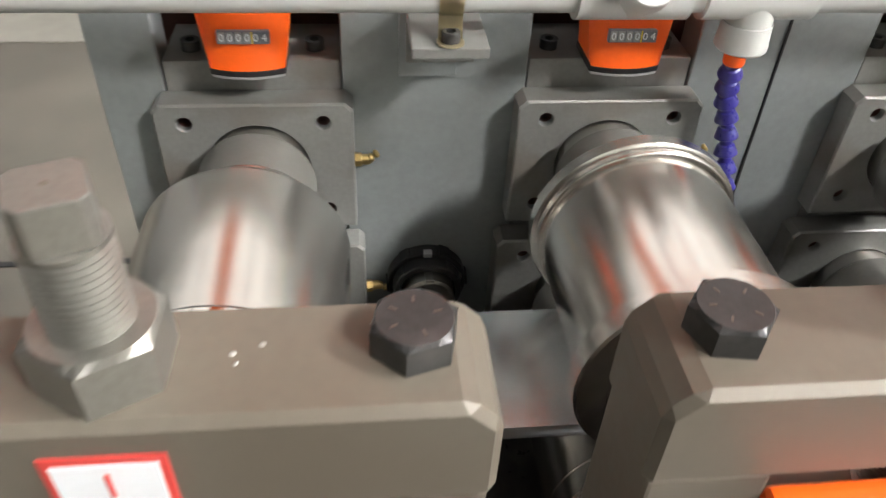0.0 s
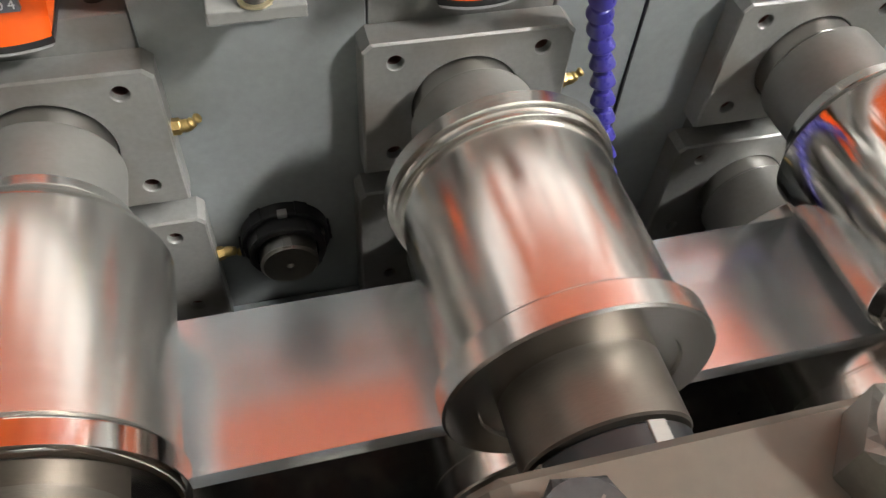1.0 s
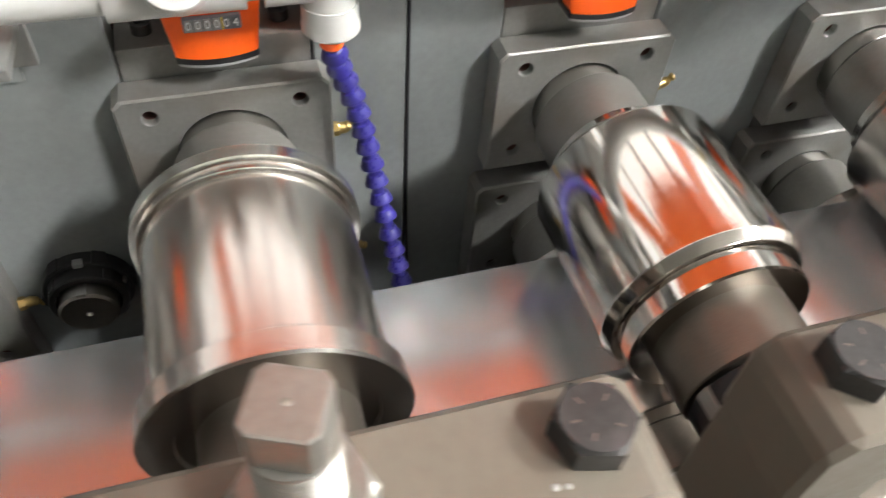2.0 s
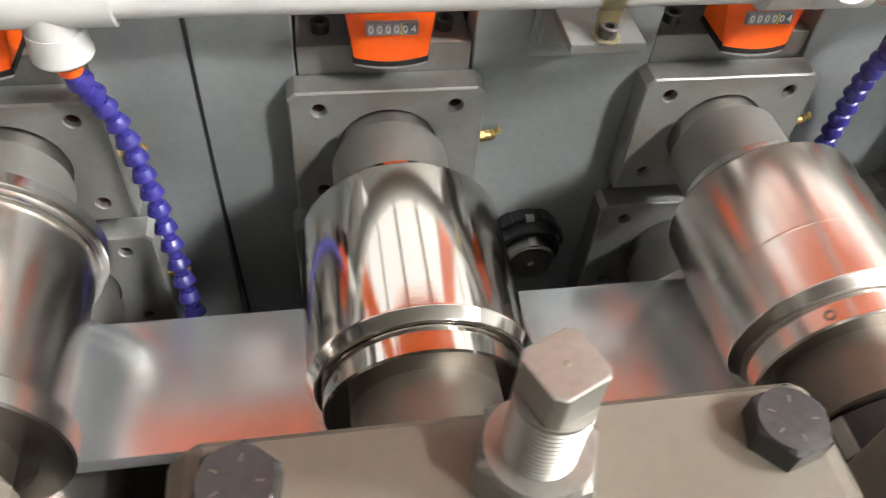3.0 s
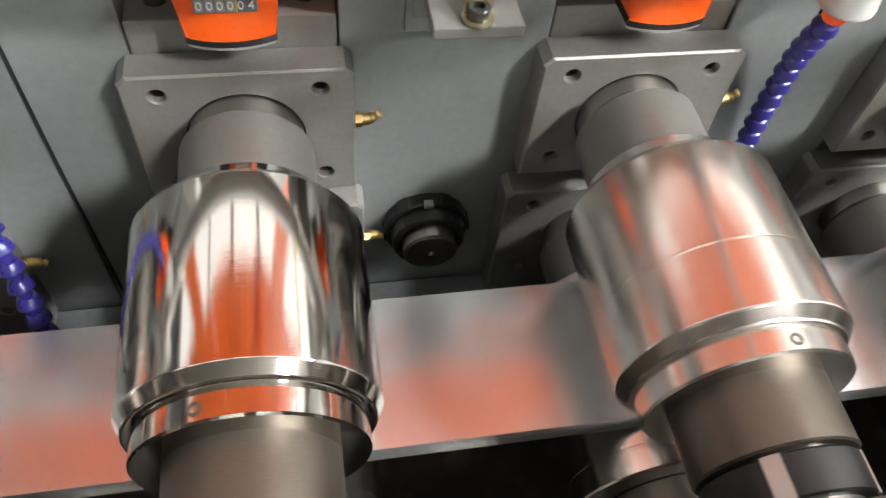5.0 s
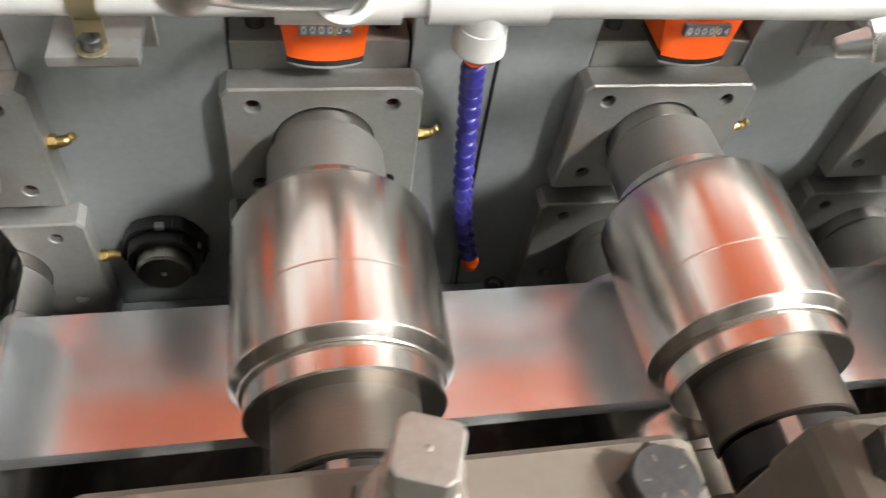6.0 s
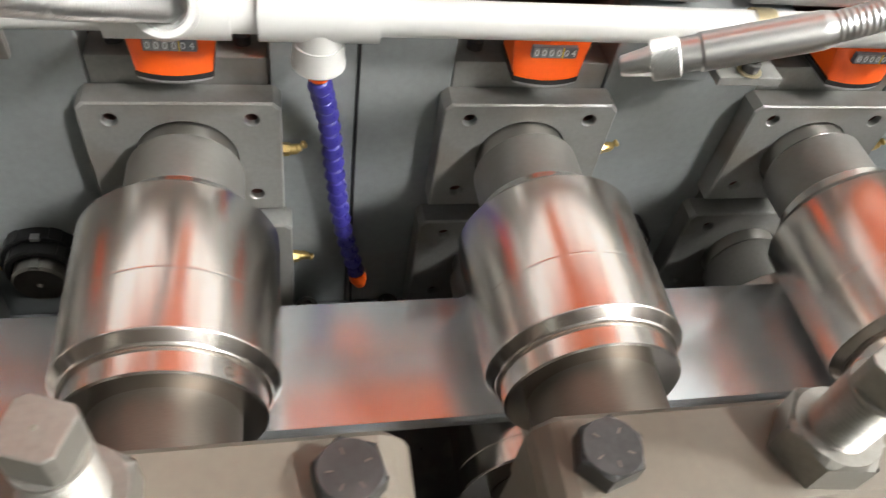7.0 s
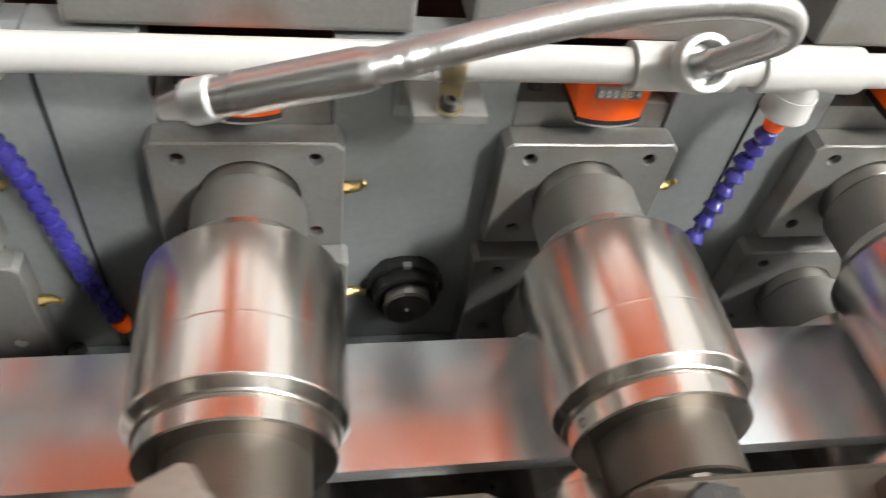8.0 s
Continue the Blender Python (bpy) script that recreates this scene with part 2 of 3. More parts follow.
def tube(points, radius, seg=16, wave=0.0, pitch=0.004, step=0.0015):
    """A round tube along a smooth line through the points; wave makes corrugations."""
    pts = [Vector(p) for p in points]
    line = []
    for i in range(len(pts) - 1):
        p0, p1, p2, p3 = pts[max(i - 1, 0)], pts[i], pts[i + 1], pts[min(i + 2, len(pts) - 1)]
        n = max(2, int((p2 - p1).length / step))
        for s in range(n):
            t = s / n
            line.append(0.5 * (2 * p1 + (p2 - p0) * t + (2 * p0 - 5 * p1 + 4 * p2 - p3) * t * t + (3 * p1 - p0 - 3 * p2 + p3) * t ** 3))
    line.append(pts[-1])
    bm = bmesh.new()
    rings, run = [], 0.0
    for i, p in enumerate(line):
        d = (line[min(i + 1, len(line) - 1)] - line[max(i - 1, 0)]).normalized()
        side = d.cross(Vector((0.3, 1, 0.2))).normalized()
        up = side.cross(d)
        run += (p - line[i - 1]).length if i else 0
        r = radius + wave * math.cos(2 * math.pi * run / pitch)
        rings.append([bm.verts.new(p + r * (math.cos(2 * math.pi * k / seg) * side + math.sin(2 * math.pi * k / seg) * up)) for k in range(seg)])
    for a, b in zip(rings, rings[1:]):
        for k in range(seg):
            bm.faces.new((a[k], a[(k + 1) % seg], b[(k + 1) % seg], b[k]))
    bm.faces.new(rings[0])
    bm.faces.new(rings[-1])
    return bm


def along(p, q):
    """The pose that lays +y on the way from p to q, at p."""
    return Matrix.Translation(p) @ (Vector(q) - Vector(p)).to_track_quat("Y", "Z").to_matrix().to_4x4()


# ---- the hall ----
def structure(name, bm, mat, label, category):
    return tagged(part(name, bm, mat), label, category, kind="structure")


structure("floor", box(-9, 10, -8, 9, -0.2, 0, 0), CONCRETE, "worn grey-brown concrete factory hall floor", "floor")
structure("walkway", box(-6, 2.5, 2.66, 4.4, 0.0005, 0.005, 0), WALKWAY, "pale worn painted walkway on the hall floor", "walkway")
structure("floor_joint", box(-6, 2.5, 1.265, 1.285, 0.0005, 0.004, 0), BLACK, "dark joint line in the concrete floor", "floor joint")
# unseen wall, made pale to brighten what the rollers mirror
structure("wall_north", box(-9, 10, 9, 9.2, 0, 7, 0), HALLWALL, "unseen pale wall added to close the hall", "wall")
# unseen wall, darkened to cut low light on the mill
structure("wall_south", join(box(-9, 10, -8.2, -8, 0, 4.6, 0), box(-9, 10, -8.2, -8, 6.4, 7, 0)), DARKWALL, "unseen hall wall kept dark to hold back light", "wall")
# unseen glow panels, added to brighten the roller chamfers from the south
for i in range(6):
    structure("window_%d" % (i + 1), box(-9 + i * 3.17, -9 + i * 3.17 + 3.0, -8.15, -8.05, 4.6, 6.4, 0), SOUTH_GLOW, "added glowing panel high in the unseen wall", "window")
    structure("window_post_%d" % (i + 1), box(-9 + i * 3.17 + 3.0, -9 + i * 3.17 + 3.17, -8.2, -8, 4.6, 6.4, 0), DARKWALL, "dark post between the added glow panels", "window post")
structure("wall_east", box(10, 10.2, -8, 9, 0, 7, 0), HALLWALL, "unseen pale wall added to close the hall", "wall")
# unseen wall, darkened so that less light comes from the left
structure("wall_west", box(-9.2, -9, -8, 9, 0, 7, 0), DARKWALL, "unseen hall wall kept dark to hold back light", "wall")
structure("ceiling", box(-9, 10, -8, 9, 7, 7.2, 0), ROOF, "grey profiled sheet roof of the hall", "ceiling")
for i, x in enumerate((-7.6, -5.2, -2.8, -0.4, 2.0, 4.4, 6.8)):
    structure("roof_light_%d" % (i + 1), box(x, x + 2.1, -0.4, 8, 6.93, 6.99, 0), SKYLIGHT, "bright translucent roof light strip", "skylight")



def ceiling_lamp(x, y0, y1, z, wide):
    """Flat lamp on two rods under the roof."""
    lamp = part("ceiling_lamp", box(x - wide / 2 - 0.02, x + wide / 2 + 0.02, y0, y1, z, z + 0.06, 0.004), HALLWALL)
    part("diffuser", box(x - wide / 2, x + wide / 2, y0 + 0.02, y1 - 0.02, z - 0.05, z - 0.002, 0.01), LAMP_PANEL, lamp, "glowing white diffuser")
    for y in (y0 + 0.2, y1 - 0.2):
        part("rod", box(x - 0.006, x + 0.006, y - 0.006, y + 0.006, z + 0.06, 7.0, 0), HALLWALL, lamp)
    return tagged(lamp, "bright white panel lamp hanging from the hall roof", "ceiling lamp", "hall lamps")


ceiling_lamp(6.1, -2.1, -1.2, 6.0, 1.30)
ceiling_lamp(3.9, -4.6, -3.4, 6.0, 0.66)


def orange_reflector(x, width, low, deep):
    """An added, unseen orange strip on a rod, for the metal to mirror."""
    bm = bmesh.new()
    n = 24
    line = [(x + width * (i / n - 0.5), deep + 0.0015 * math.sin(i * 0.9 + x * 9)) for i in range(n + 1)]
    rows = [[bm.verts.new((px, py, z)) for px, py in line] for z in (low, 2.8, 3.6)]
    for a, b in zip(rows, rows[1:]):
        for i in range(n):
            bm.faces.new((a[i], a[i + 1], b[i + 1], b[i]))
    bmesh.ops.solidify(bm, geom=bm.faces[:], thickness=0.003)
    c = part("orange_reflector", bm, ORANGE_SHEET, None, "", True)
    part("sheet_rod", box(x - width / 2, x + width / 2, deep - 0.010, deep + 0.010, 3.602, 3.64, 0.003), HALLWALL, c)
    for sx in (-1, 1):
        part("hanger", box(x + sx * width * 0.42 - 0.005, x + sx * width * 0.42 + 0.005, deep - 0.005, deep + 0.005, 3.64, 7.0, 0), HALLWALL, c)
    return tagged(c, "unseen orange sheet added for the rollers to reflect", "curtain", "orange curtains")


# a closed row of strips ending high, and two single strips nearer and lower
ROW = (-1.10, -0.74, -0.33, -0.02, 0.30, 0.58, 0.90, 1.18, 1.42)
for i, (xa, xb) in enumerate(zip(ROW, ROW[1:])):
    orange_reflector((xa + xb) / 2, xb - xa + 0.012, 2.04, 0.46 + 0.024 * (i % 2))
orange_reflector(0.765, 0.12, 1.52, 0.30)
orange_reflector(-0.04, 0.11, 1.52, 0.30)

# ---- mill frame ----
def side_plate(x0, x1, slots):
    """Machine side plate with slots open at the top for the bearing slides."""
    zb, zt, y0, y1 = 0.93, 1.2725, 0.018, 0.044
    pts = [(x0, zb), (x1, zb), (x1, zt)]
    for c in sorted(slots, reverse=True):
        pts += [(c + 0.0515, zt), (c + 0.0515, 1.0), (c - 0.0515, 1.0), (c - 0.0515, zt)]
    pts.append((x0, zt))
    bm = bmesh.new()
    f = bm.faces.new([bm.verts.new((x, y0, z)) for x, z in pts])
    up = bmesh.ops.extrude_face_region(bm, geom=[f])
    bmesh.ops.translate(bm, vec=(0, y1 - y0, 0), verts=[v for v in up["geom"] if isinstance(v, bmesh.types.BMVert)])
    bmesh.ops.bevel(bm, geom=[e for e in bm.edges if e.calc_length() > 0.03], offset=0.0008, segments=1, affect="EDGES")
    return tagged(part("side_plate", bm, PLATE), "grey painted steel side plate of the rolling mill", "machine plate", "side plates of the mill")


edges = (-0.088, *SEAMS, 1.62)
for i in range(4):
    a, b = edges[i] + (0.0006 if i else 0), edges[i + 1] - 0.0006
    side_plate(a, b, [station_x(k) for k in range(8) if a < station_x(k) < b])
# added sheet behind the slots, brown with the recess's shade in its colour
tagged(part("slot_backing", box(-0.07, 1.6, 0.085, 0.097, 0.93, 1.262, 0.001), SHADED_RECESS), "added dark backing sheet closing the slots", "machine plate")
# thin black line laid into each plate joint
for s in SEAMS:
    tagged(part("seam_line", tube([(s, 0.0185, 1.268), (s + 0.0005, 0.0178, 1.15), (s + 0.002, 0.0182, 1.06), (s + 0.004, 0.016, 0.99)], 0.0011, 8), BLACK),
           "thin black line down the plate joint", "cable", "cables in the joints")
tagged(part("bed_plate", box(-0.10, 1.62, -0.46, 0.06, 0.90, 0.93, 0.002), DARKBED), "oily dark steel bed plate of the mill", "machine bed")
tagged(part("bed_rail", box(-0.09, 1.62, 0.0, 0.0165, 0.93, 0.99, 0.0015), LEDGE), "bare steel rail along the foot of the plates", "rail")
for x in (0.715, 0.781):
    screw = part("rail_screw", moved(lathe_z([(0, 0), (0, 0.0085), (0.0072, 0.0085), (0.0080, 0.0077), (0.0080, 0.0045), (0.0040, 0.0042), (0.0040, 0)], 22), pose(x, 0.0078, 0.990)), OXIDE, None, "", True)
    tagged(screw, "black socket screw in the rail at the plates' foot", "screw", "rail screws")
tagged(part("drip_tray", box(-0.10, 1.62, -0.2, -0.03, 0.93, 0.972, 0.002), DARKBED), "black oily drip tray under the strip", "tray")
for x0 in (0.03, 0.71, 1.3):
    tagged(part("machine_leg", box(x0 - 0.05, x0 + 0.05, -0.4, 0.04, 0.0, 0.90, 0.004), PLATE), "grey steel leg under the machine bed", "leg", "legs of the bed")


def cap_block(k):
    c = station_x(k) + 0.004
    bm = prism([(c - 0.0915, 0.0185), (c + 0.0915, 0.0185), (c + 0.0915, 0.10), (c - 0.0915, 0.10)], 1.2765, 1.325, 0.003)
    cap = new("cap_block", finish("cap_block", bm, BLOCK))
    tagged(cap, "grey phosphated steel cap block closing the slide slot", "steel block", "cap blocks")
    for dx in (-0.07, 0.07):
        part("cap_screw", moved(lathe_z([(0, 0), (0, 0.007), (0.0075, 0.0068), (0.008, 0.006), (0.008, 0.004), (0.004, 0.0038), (0.004, 0)], 20), pose(c + dx, 0.06, 1.325)), OXIDE, cap, "black socket screw", True)
    return cap


def bearing_block(k):
    """Slide with a drilled front flange for the upper shaft."""
    c = station_x(k)
    w, z0, z1, q = 0.0575, 1.1215, 1.2125, 0.0045
    out = [(-w, z0), (w, z0), (w, z1 - q), (w - q, z1), (-w + q, z1), (-w, z1 - q)]
    holes = [(sx * 0.04, z, 0.0044) for sx in (-1, 1) for z in (1.2, 1.1365)] + [(0, AXIS_Z, 0.0306)]
    flange = part("bearing_block", drilled_plate(out, holes, 0.0, 0.0175), BLOCK)
    flange.matrix_basis = pose(c, 0, 0)
    # second slot: the shade colour for the deep hole walls
    flange.data.materials.append(SHADED_RECESS)
    tagged(flange, "grey drilled steel bearing flange bolted on the side plate", "bearing block", "upper bearing blocks")
    part("slide", box(-0.0505, 0.0505, 0.0195, 0.07, 1.01, 1.2306, 0.001), BLOCK, flange)
    part("screw_socket", moved(lathe_z([(0, 0), (0, 0.009), (0.006, 0.009), (0.006, 0)], 24), pose(0.0015, 0.03, 1.2300)), BLACK, flange, "black adjusting spindle", True)
    for sx in (-1, 1):
        part("slide_screw", moved(lathe_z([(0, 0), (0, 0.0055), (0.006, 0.0055), (0.006, 0.003), (0.003, 0.003), (0.003, 0)], 18), pose(sx * 0.036, 0.035, 1.2306)), OXIDE, flange, "black socket screw", True)
    return flange


def low_block(k):
    c = station_x(k)
    w, z0, z1, q = 0.062, 0.992, 1.1055, 0.004
    out = [(-w, z0), (w, z0), (w, z1 - q), (w - q, z1), (-w + q, z1), (-w, z1 - q)]
    holes = [(sx * 0.0425, z, 0.0042) for sx in (-1, 1) for z in (1.0915, 1.022)] + [(0, LOW_Z, 0.0305)]
    b = part("lower_bearing_block", drilled_plate(out, holes, -0.001, 0.0172), BLOCK)
    b.matrix_basis = pose(c, 0, 0)
    # second slot: the shade colour for the deep hole walls
    b.data.materials.append(SHADED_RECESS)
    return tagged(b, "grey drilled steel flange of the lower roller shaft", "bearing block", "lower bearing blocks")


def grease_nipple(x, z, turn, tilt):
    m = pose(x, 0.009, z, 0, 0, turn)
    n = part("grease_nipple", moved(hexagon(0.0078, 0, 0.0045, 0.2, 0.0006), pose(0, 0, 0, 0, 90, 0)), BRASS, at=m)
    part("nipple_stem", moved(lathe_y([(0, 0), (0, 0.0034), (0.0030, 0.0036), (0.0052, 0.0031), (0.0060, 0)], 16), pose(0.004, 0, 0, 0, 0, -90)), BRASS, n, "", True)
    part("nipple_head", moved(lathe_y([(-0.001, 0), (-0.001, 0.0031), (0.0028, 0.0030), (0.0040, 0.0018), (0.0048, 0.0017), (0.0056, 0.0026), (0.0067, 0.0028), (0.0077, 0.0021), (0.0080, 0)], 16), pose(0.0082, 0, 0) @ pose(0, 0, 0, 0, -tilt, 0) @ pose(0, 0, 0, 0, 0, -90)), BRASS, n, "", True)
    return tagged(n, "small angled brass grease nipple in the block's side", "grease nipple", "grease nipples")


def idler_nut(x):
    """End of an intermediate shaft with a slotted ring nut."""
    prof = [(0.018, 0.0282), (0.0065, 0.0282), (0.0055, 0.0275), (0.0055, 0.0250), (0.0062, 0.0246), (-0.0030, 0.0243), (-0.0040, 0.0235), (-0.0040, 0.0200), (0.018, 0.0195)]
    nut = part("ring_nut", lathe_y(prof, 72), BLACK, None, smooth=True)
    nut.matrix_basis = pose(x, 0.003, 1.0605)
    tagged(nut, "black slotted ring nut on a bare shaft end", "ring nut", "ring nuts between the stations")
    for i in range(6):
        part("nut_lug", moved(box(-0.0042, 0.0042, 0.0045, 0.016, 0.0272, 0.0291, 0.0005), pose(0, 0, 0, 0, 60 * i + 25, 0)), BLACK, nut)
    for i in range(4):
        part("nut_slot", moved(box(-0.0030, 0.0030, -0.0036, 0.0048, 0.0226, 0.0249, 0.0003), pose(0, 0, 0, 0, 90 * i + 40, 0)), OXIDE, nut, "milled spanner slot")
    part("lock_tab", box(-0.0030, 0.0030, 0.0040, 0.0090, 0.0252, 0.0288, 0.0005), GREY, nut, "bent grey lock tab")
    part("clamp_screw", moved(lathe_y([(-0.0010, 0), (-0.0010, 0.0012), (-0.0004, 0.0019), (0.004, 0.0019), (0.004, 0)], 14), pose(0.0228, 0.0022, 0.0075)), ENDSTEEL, nut, "small steel clamp screw", True)
    end = part("shaft_end", lathe_y([(-0.0115, 0), (-0.0118, 0.0012), (-0.0135, 0.0024), (-0.0135, 0.0165), (-0.0118, 0.0182), (0.018, 0.0185)], 48), ENDSTEEL, nut, "worn bare steel shaft end with a centre hole", True)
    part("keyway", box(-0.003, 0.003, -0.0128, 0.0005, 0.0166, 0.0191, 0.0003), SHAFT, nut, "bright key in the shaft end")
    return nut


# ---- position indicators ----
def indicator(k):
    c = station_x(k) + 0.001
    w = 0.0215
    front = [(-w, 0.03), (-w, -0.001)] + [(x, -0.0015 - 0.0045 * (1 - (x / w) ** 2)) for x in (-0.0205, -0.014, -0.007, 0, 0.007, 0.014, 0.0205)] + [(w, -0.001), (w, 0.03)]
    body = prism(front, 0.0, 0.031, 0)
    for v in body.verts:
        if v.co.z > 0.030:
            v.co.y = 0.012 + (v.co.y - 0.012) * 0.75
            v.co.x *= 1.16
        else:
            v.co.x *= 0.95
    bmesh.ops.bevel(body, geom=[e for e in body.edges if e.calc_length() > 0.012], offset=0.0012, segments=2, affect="EDGES")
    ob = part("position_indicator", body, ORANGE, None, smooth=True, at=pose(c, 0, 1.2365))
    tagged(ob, "orange digital position indicator on the adjusting spindle", "position indicator", "orange position indicators")
    part("gasket", prism([(x * 0.97, y * 1.02) for x, y in front], -0.0035, 0.0, 0.0004), BLACK, ob, "black rubber gasket")
    part("base_ring", prism([(x * 0.92, y * 1.02 + 0.0002) for x, y in front], -0.0052, -0.0037, 0.0003), GREY, ob, "grey base rim")
    slope = math.degrees(math.atan2(0.004, 0.05))
    win = part("counter_window", box(-0.0138, 0.0138, -0.0006, 0.003, -0.0036, 0.0036, 0.0006), COUNTER, ob, "small window with counter wheels", at=pose(0, -0.0050, 0.0195, -slope))
    for i, ch in enumerate("000004"):
        x = -0.0112 + i * 0.0045
        part("counter_wheel", box(x - 0.0019, x + 0.0019, -0.0009, 0.0005, -0.003, 0.003, 0.0003), GREY if i < 4 else COUNTER, win)
        text_part("digit", ch, 0.0058, pose(x, -0.0011, 0, 90), WHITE_INK, win)
    part("decimal_line", box(0.0044 + 0.0001, 0.0044 + 0.0008, -0.0011, 0.0005, -0.0032, 0.0032, 0), YELLOW_INK, win)
    return ob


# ---- coolant line ----
PIPE_Y, PIPE_Z = -0.022, 1.2875
CAPS = (0.271, 0.721, 1.168)
FRONT_TEES = (0.205, 0.650, 1.094)


def pipe_x(x0, x1, r):
    bm = lathe_y([(0, 0.0), (0, r), (x1 - x0, r), (x1 - x0, 0.0)], 40)
    return moved(bm, pose(x0, PIPE_Y, PIPE_Z, 0, 0, -90))


def coolant_line():
    pipe = part("coolant_pipe", pipe_x(-0.9, 1.75, 0.0098), PVC, None, smooth=True)
    tagged(pipe, "white plastic coolant pipe running along the mill", "pipe")
    for cx, fx in zip(CAPS, FRONT_TEES):
        tee = part("hose_tee", join(pipe_x(cx - 0.030, cx + 0.030, 0.0132), moved(lathe_z([(0.0, 0.0), (0.0, 0.0126), (0.019, 0.0126), (0.019, 0)], 36), pose(cx, PIPE_Y, PIPE_Z - 0.02))), PVC, pipe, "white plastic tee with its outlet down", True)
        part("reducer_cap", moved(lathe_z([(0, 0), (0, 0.0115), (0.0006, 0.0132), (0.0020, 0.0143), (0.0042, 0.0144), (0.0058, 0.0139), (0.0160, 0.0134), (0.0160, 0)], 40), pose(cx, PIPE_Y, 1.2565)), PVC, tee, "", True)
        tee2 = part("nozzle_tee", join(pipe_x(fx - 0.031, fx + 0.028, 0.0132), moved(lathe_y([(0.010, 0.0), (0.010, 0.0105), (0.001, 0.0110), (0.0, 0.0118), (0.0, 0.0148), (0.001, 0.0155), (0.012, 0.0155), (0.0135, 0.0140), (0.027, 0.0135), (0.027, 0)], 40), pose(fx, PIPE_Y - 0.0207, PIPE_Z + 0.0172, -40))), PVC, pipe, "white plastic tee with its outlet to the front", True)
    return pipe


def coolant_hose(cx, pts):
    """Ball-jointed hose in segments, with an orange tip."""
    pts = [Vector(p) for p in pts]
    ob = part("coolant_hose", lathe_z([(0, 0), (0, 0.0054), (0.001, 0.0060), (0.0075, 0.0062), (0.0125, 0.0055), (0.0125, 0)], 24), ORANGE, None, smooth=True)
    ob.matrix_basis = pose(*pts[0])
    tagged(ob, "blue jointed plastic coolant hose hanging from the pipe", "hose", "blue coolant hoses")
    base = ob.matrix_basis.inverted()
    line = []
    for i in range(len(pts) - 1):
        p0, p1, p2, p3 = pts[max(i - 1, 0)], pts[i], pts[i + 1], pts[min(i + 2, len(pts) - 1)]
        for s in range(40):
            t = s / 40
            line.append(0.5 * (2 * p1 + (p2 - p0) * t + (2 * p0 - 5 * p1 + 4 * p2 - p3) * t * t + (3 * p1 - p0 - 3 * p2 + p3) * t ** 3))
    line.append(pts[-1])
    run, last, marks = 0.0, line[0], [line[0]]
    for p in line[1:]:
        run += (p - last).length
        last = p
        if run >= 0.0114:
            marks.append(p)
            run = 0.0
    joint = finish("hose_joint", lathe_y([(-0.0010, 0.0), (-0.0010, 0.0038), (0.0016, 0.0039), (0.0024, 0.0052), (0.0050, 0.0062), (0.0074, 0.0071), (0.0082, 0.0072), (0.0087, 0.0067), (0.0090, 0.0042), (0.0124, 0.0038), (0.0124, 0)], 24), HOSE, True)
    for a, b in zip(marks, marks[1:]):
        j = new("hose_joint", joint)
        j.parent, j.matrix_basis = ob, base @ along(a, b)
    tip = part("hose_tip", lathe_y([(0, 0.0), (0, 0.0058), (0.005, 0.0070), (0.008, 0.0066), (0.014, 0.0045), (0.014, 0.003), (0.004, 0.003), (0.004, 0)], 24), ORANGE, ob, "orange hose nozzle", True)
    tip.matrix_basis = base @ along(marks[-1], marks[-1] + (marks[-1] - marks[-2]))
    return ob


def gooseneck(fx, pts, nozzle):
    """Flexible corrugated steel tube from a tee, with a spray nozzle where given."""
    neck = part("gooseneck", tube(pts, 0.0064, 18, 0.00024, 0.0024, 0.0005), STEEL, None, smooth=True)
    tagged(neck, "bright flexible steel coolant neck screwed into the pipe tee", "flexible tube", "steel coolant necks")
    a, b = Vector(pts[0]), Vector(pts[1])
    part("neck_fitting", moved(join(moved(hexagon(0.013, 0, 0.007), pose(0, 0.0, 0, -90)), lathe_y([(0.0065, 0.0), (0.0065, 0.0066), (0.016, 0.0068), (0.017, 0.006), (0.017, 0)], 24)), along(a - (b - a).normalized() * 0.006, b)), STEEL, neck, "bright hexagonal fitting", True)
    if nozzle:
        q, kn, tip = Vector(pts[-1]), Vector(nozzle[0]), Vector(nozzle[1])
        d = (kn - q).normalized()
        ln = (kn - q).length
        part("nozzle_sleeve", moved(lathe_y([(-0.004, 0.0), (-0.004, 0.0072), (0.0, 0.0080), (ln - 0.014, 0.0080), (ln - 0.013, 0.0072), (ln, 0.0072), (ln, 0)], 32), along(q, kn)), STEEL, neck, "smooth nickel sleeve", True)
        ring = lathe_y([(0, 0.0), (0, 0.0074), *((0.0008 * j, 0.0086) for j in range(1, 15)), (0.012, 0.0074), (0.012, 0)], 80)
        for i, v in enumerate(ring.verts):
            if ((i - 1) % 80 + (i - 1) // 80) % 2 and math.hypot(v.co.x, v.co.z) > 0.008:
                v.co.x *= 0.945
                v.co.z *= 0.945
        part("knurled_ring", moved(ring, along(kn - d * 0.006, tip)), KNURL, neck, "knurled zinc ring")
        tl = (tip - kn).length
        part("nozzle_tip", moved(lathe_y([(0.003, 0), (0.003, 0.0068), (tl - 0.001, 0.0044), (tl, 0.0040), (tl, 0.0018), (tl - 0.004, 0.0018), (tl - 0.004, 0)], 28), along(kn, tip)), KNURL, neck, "tapered spray tip", True)
    return neck


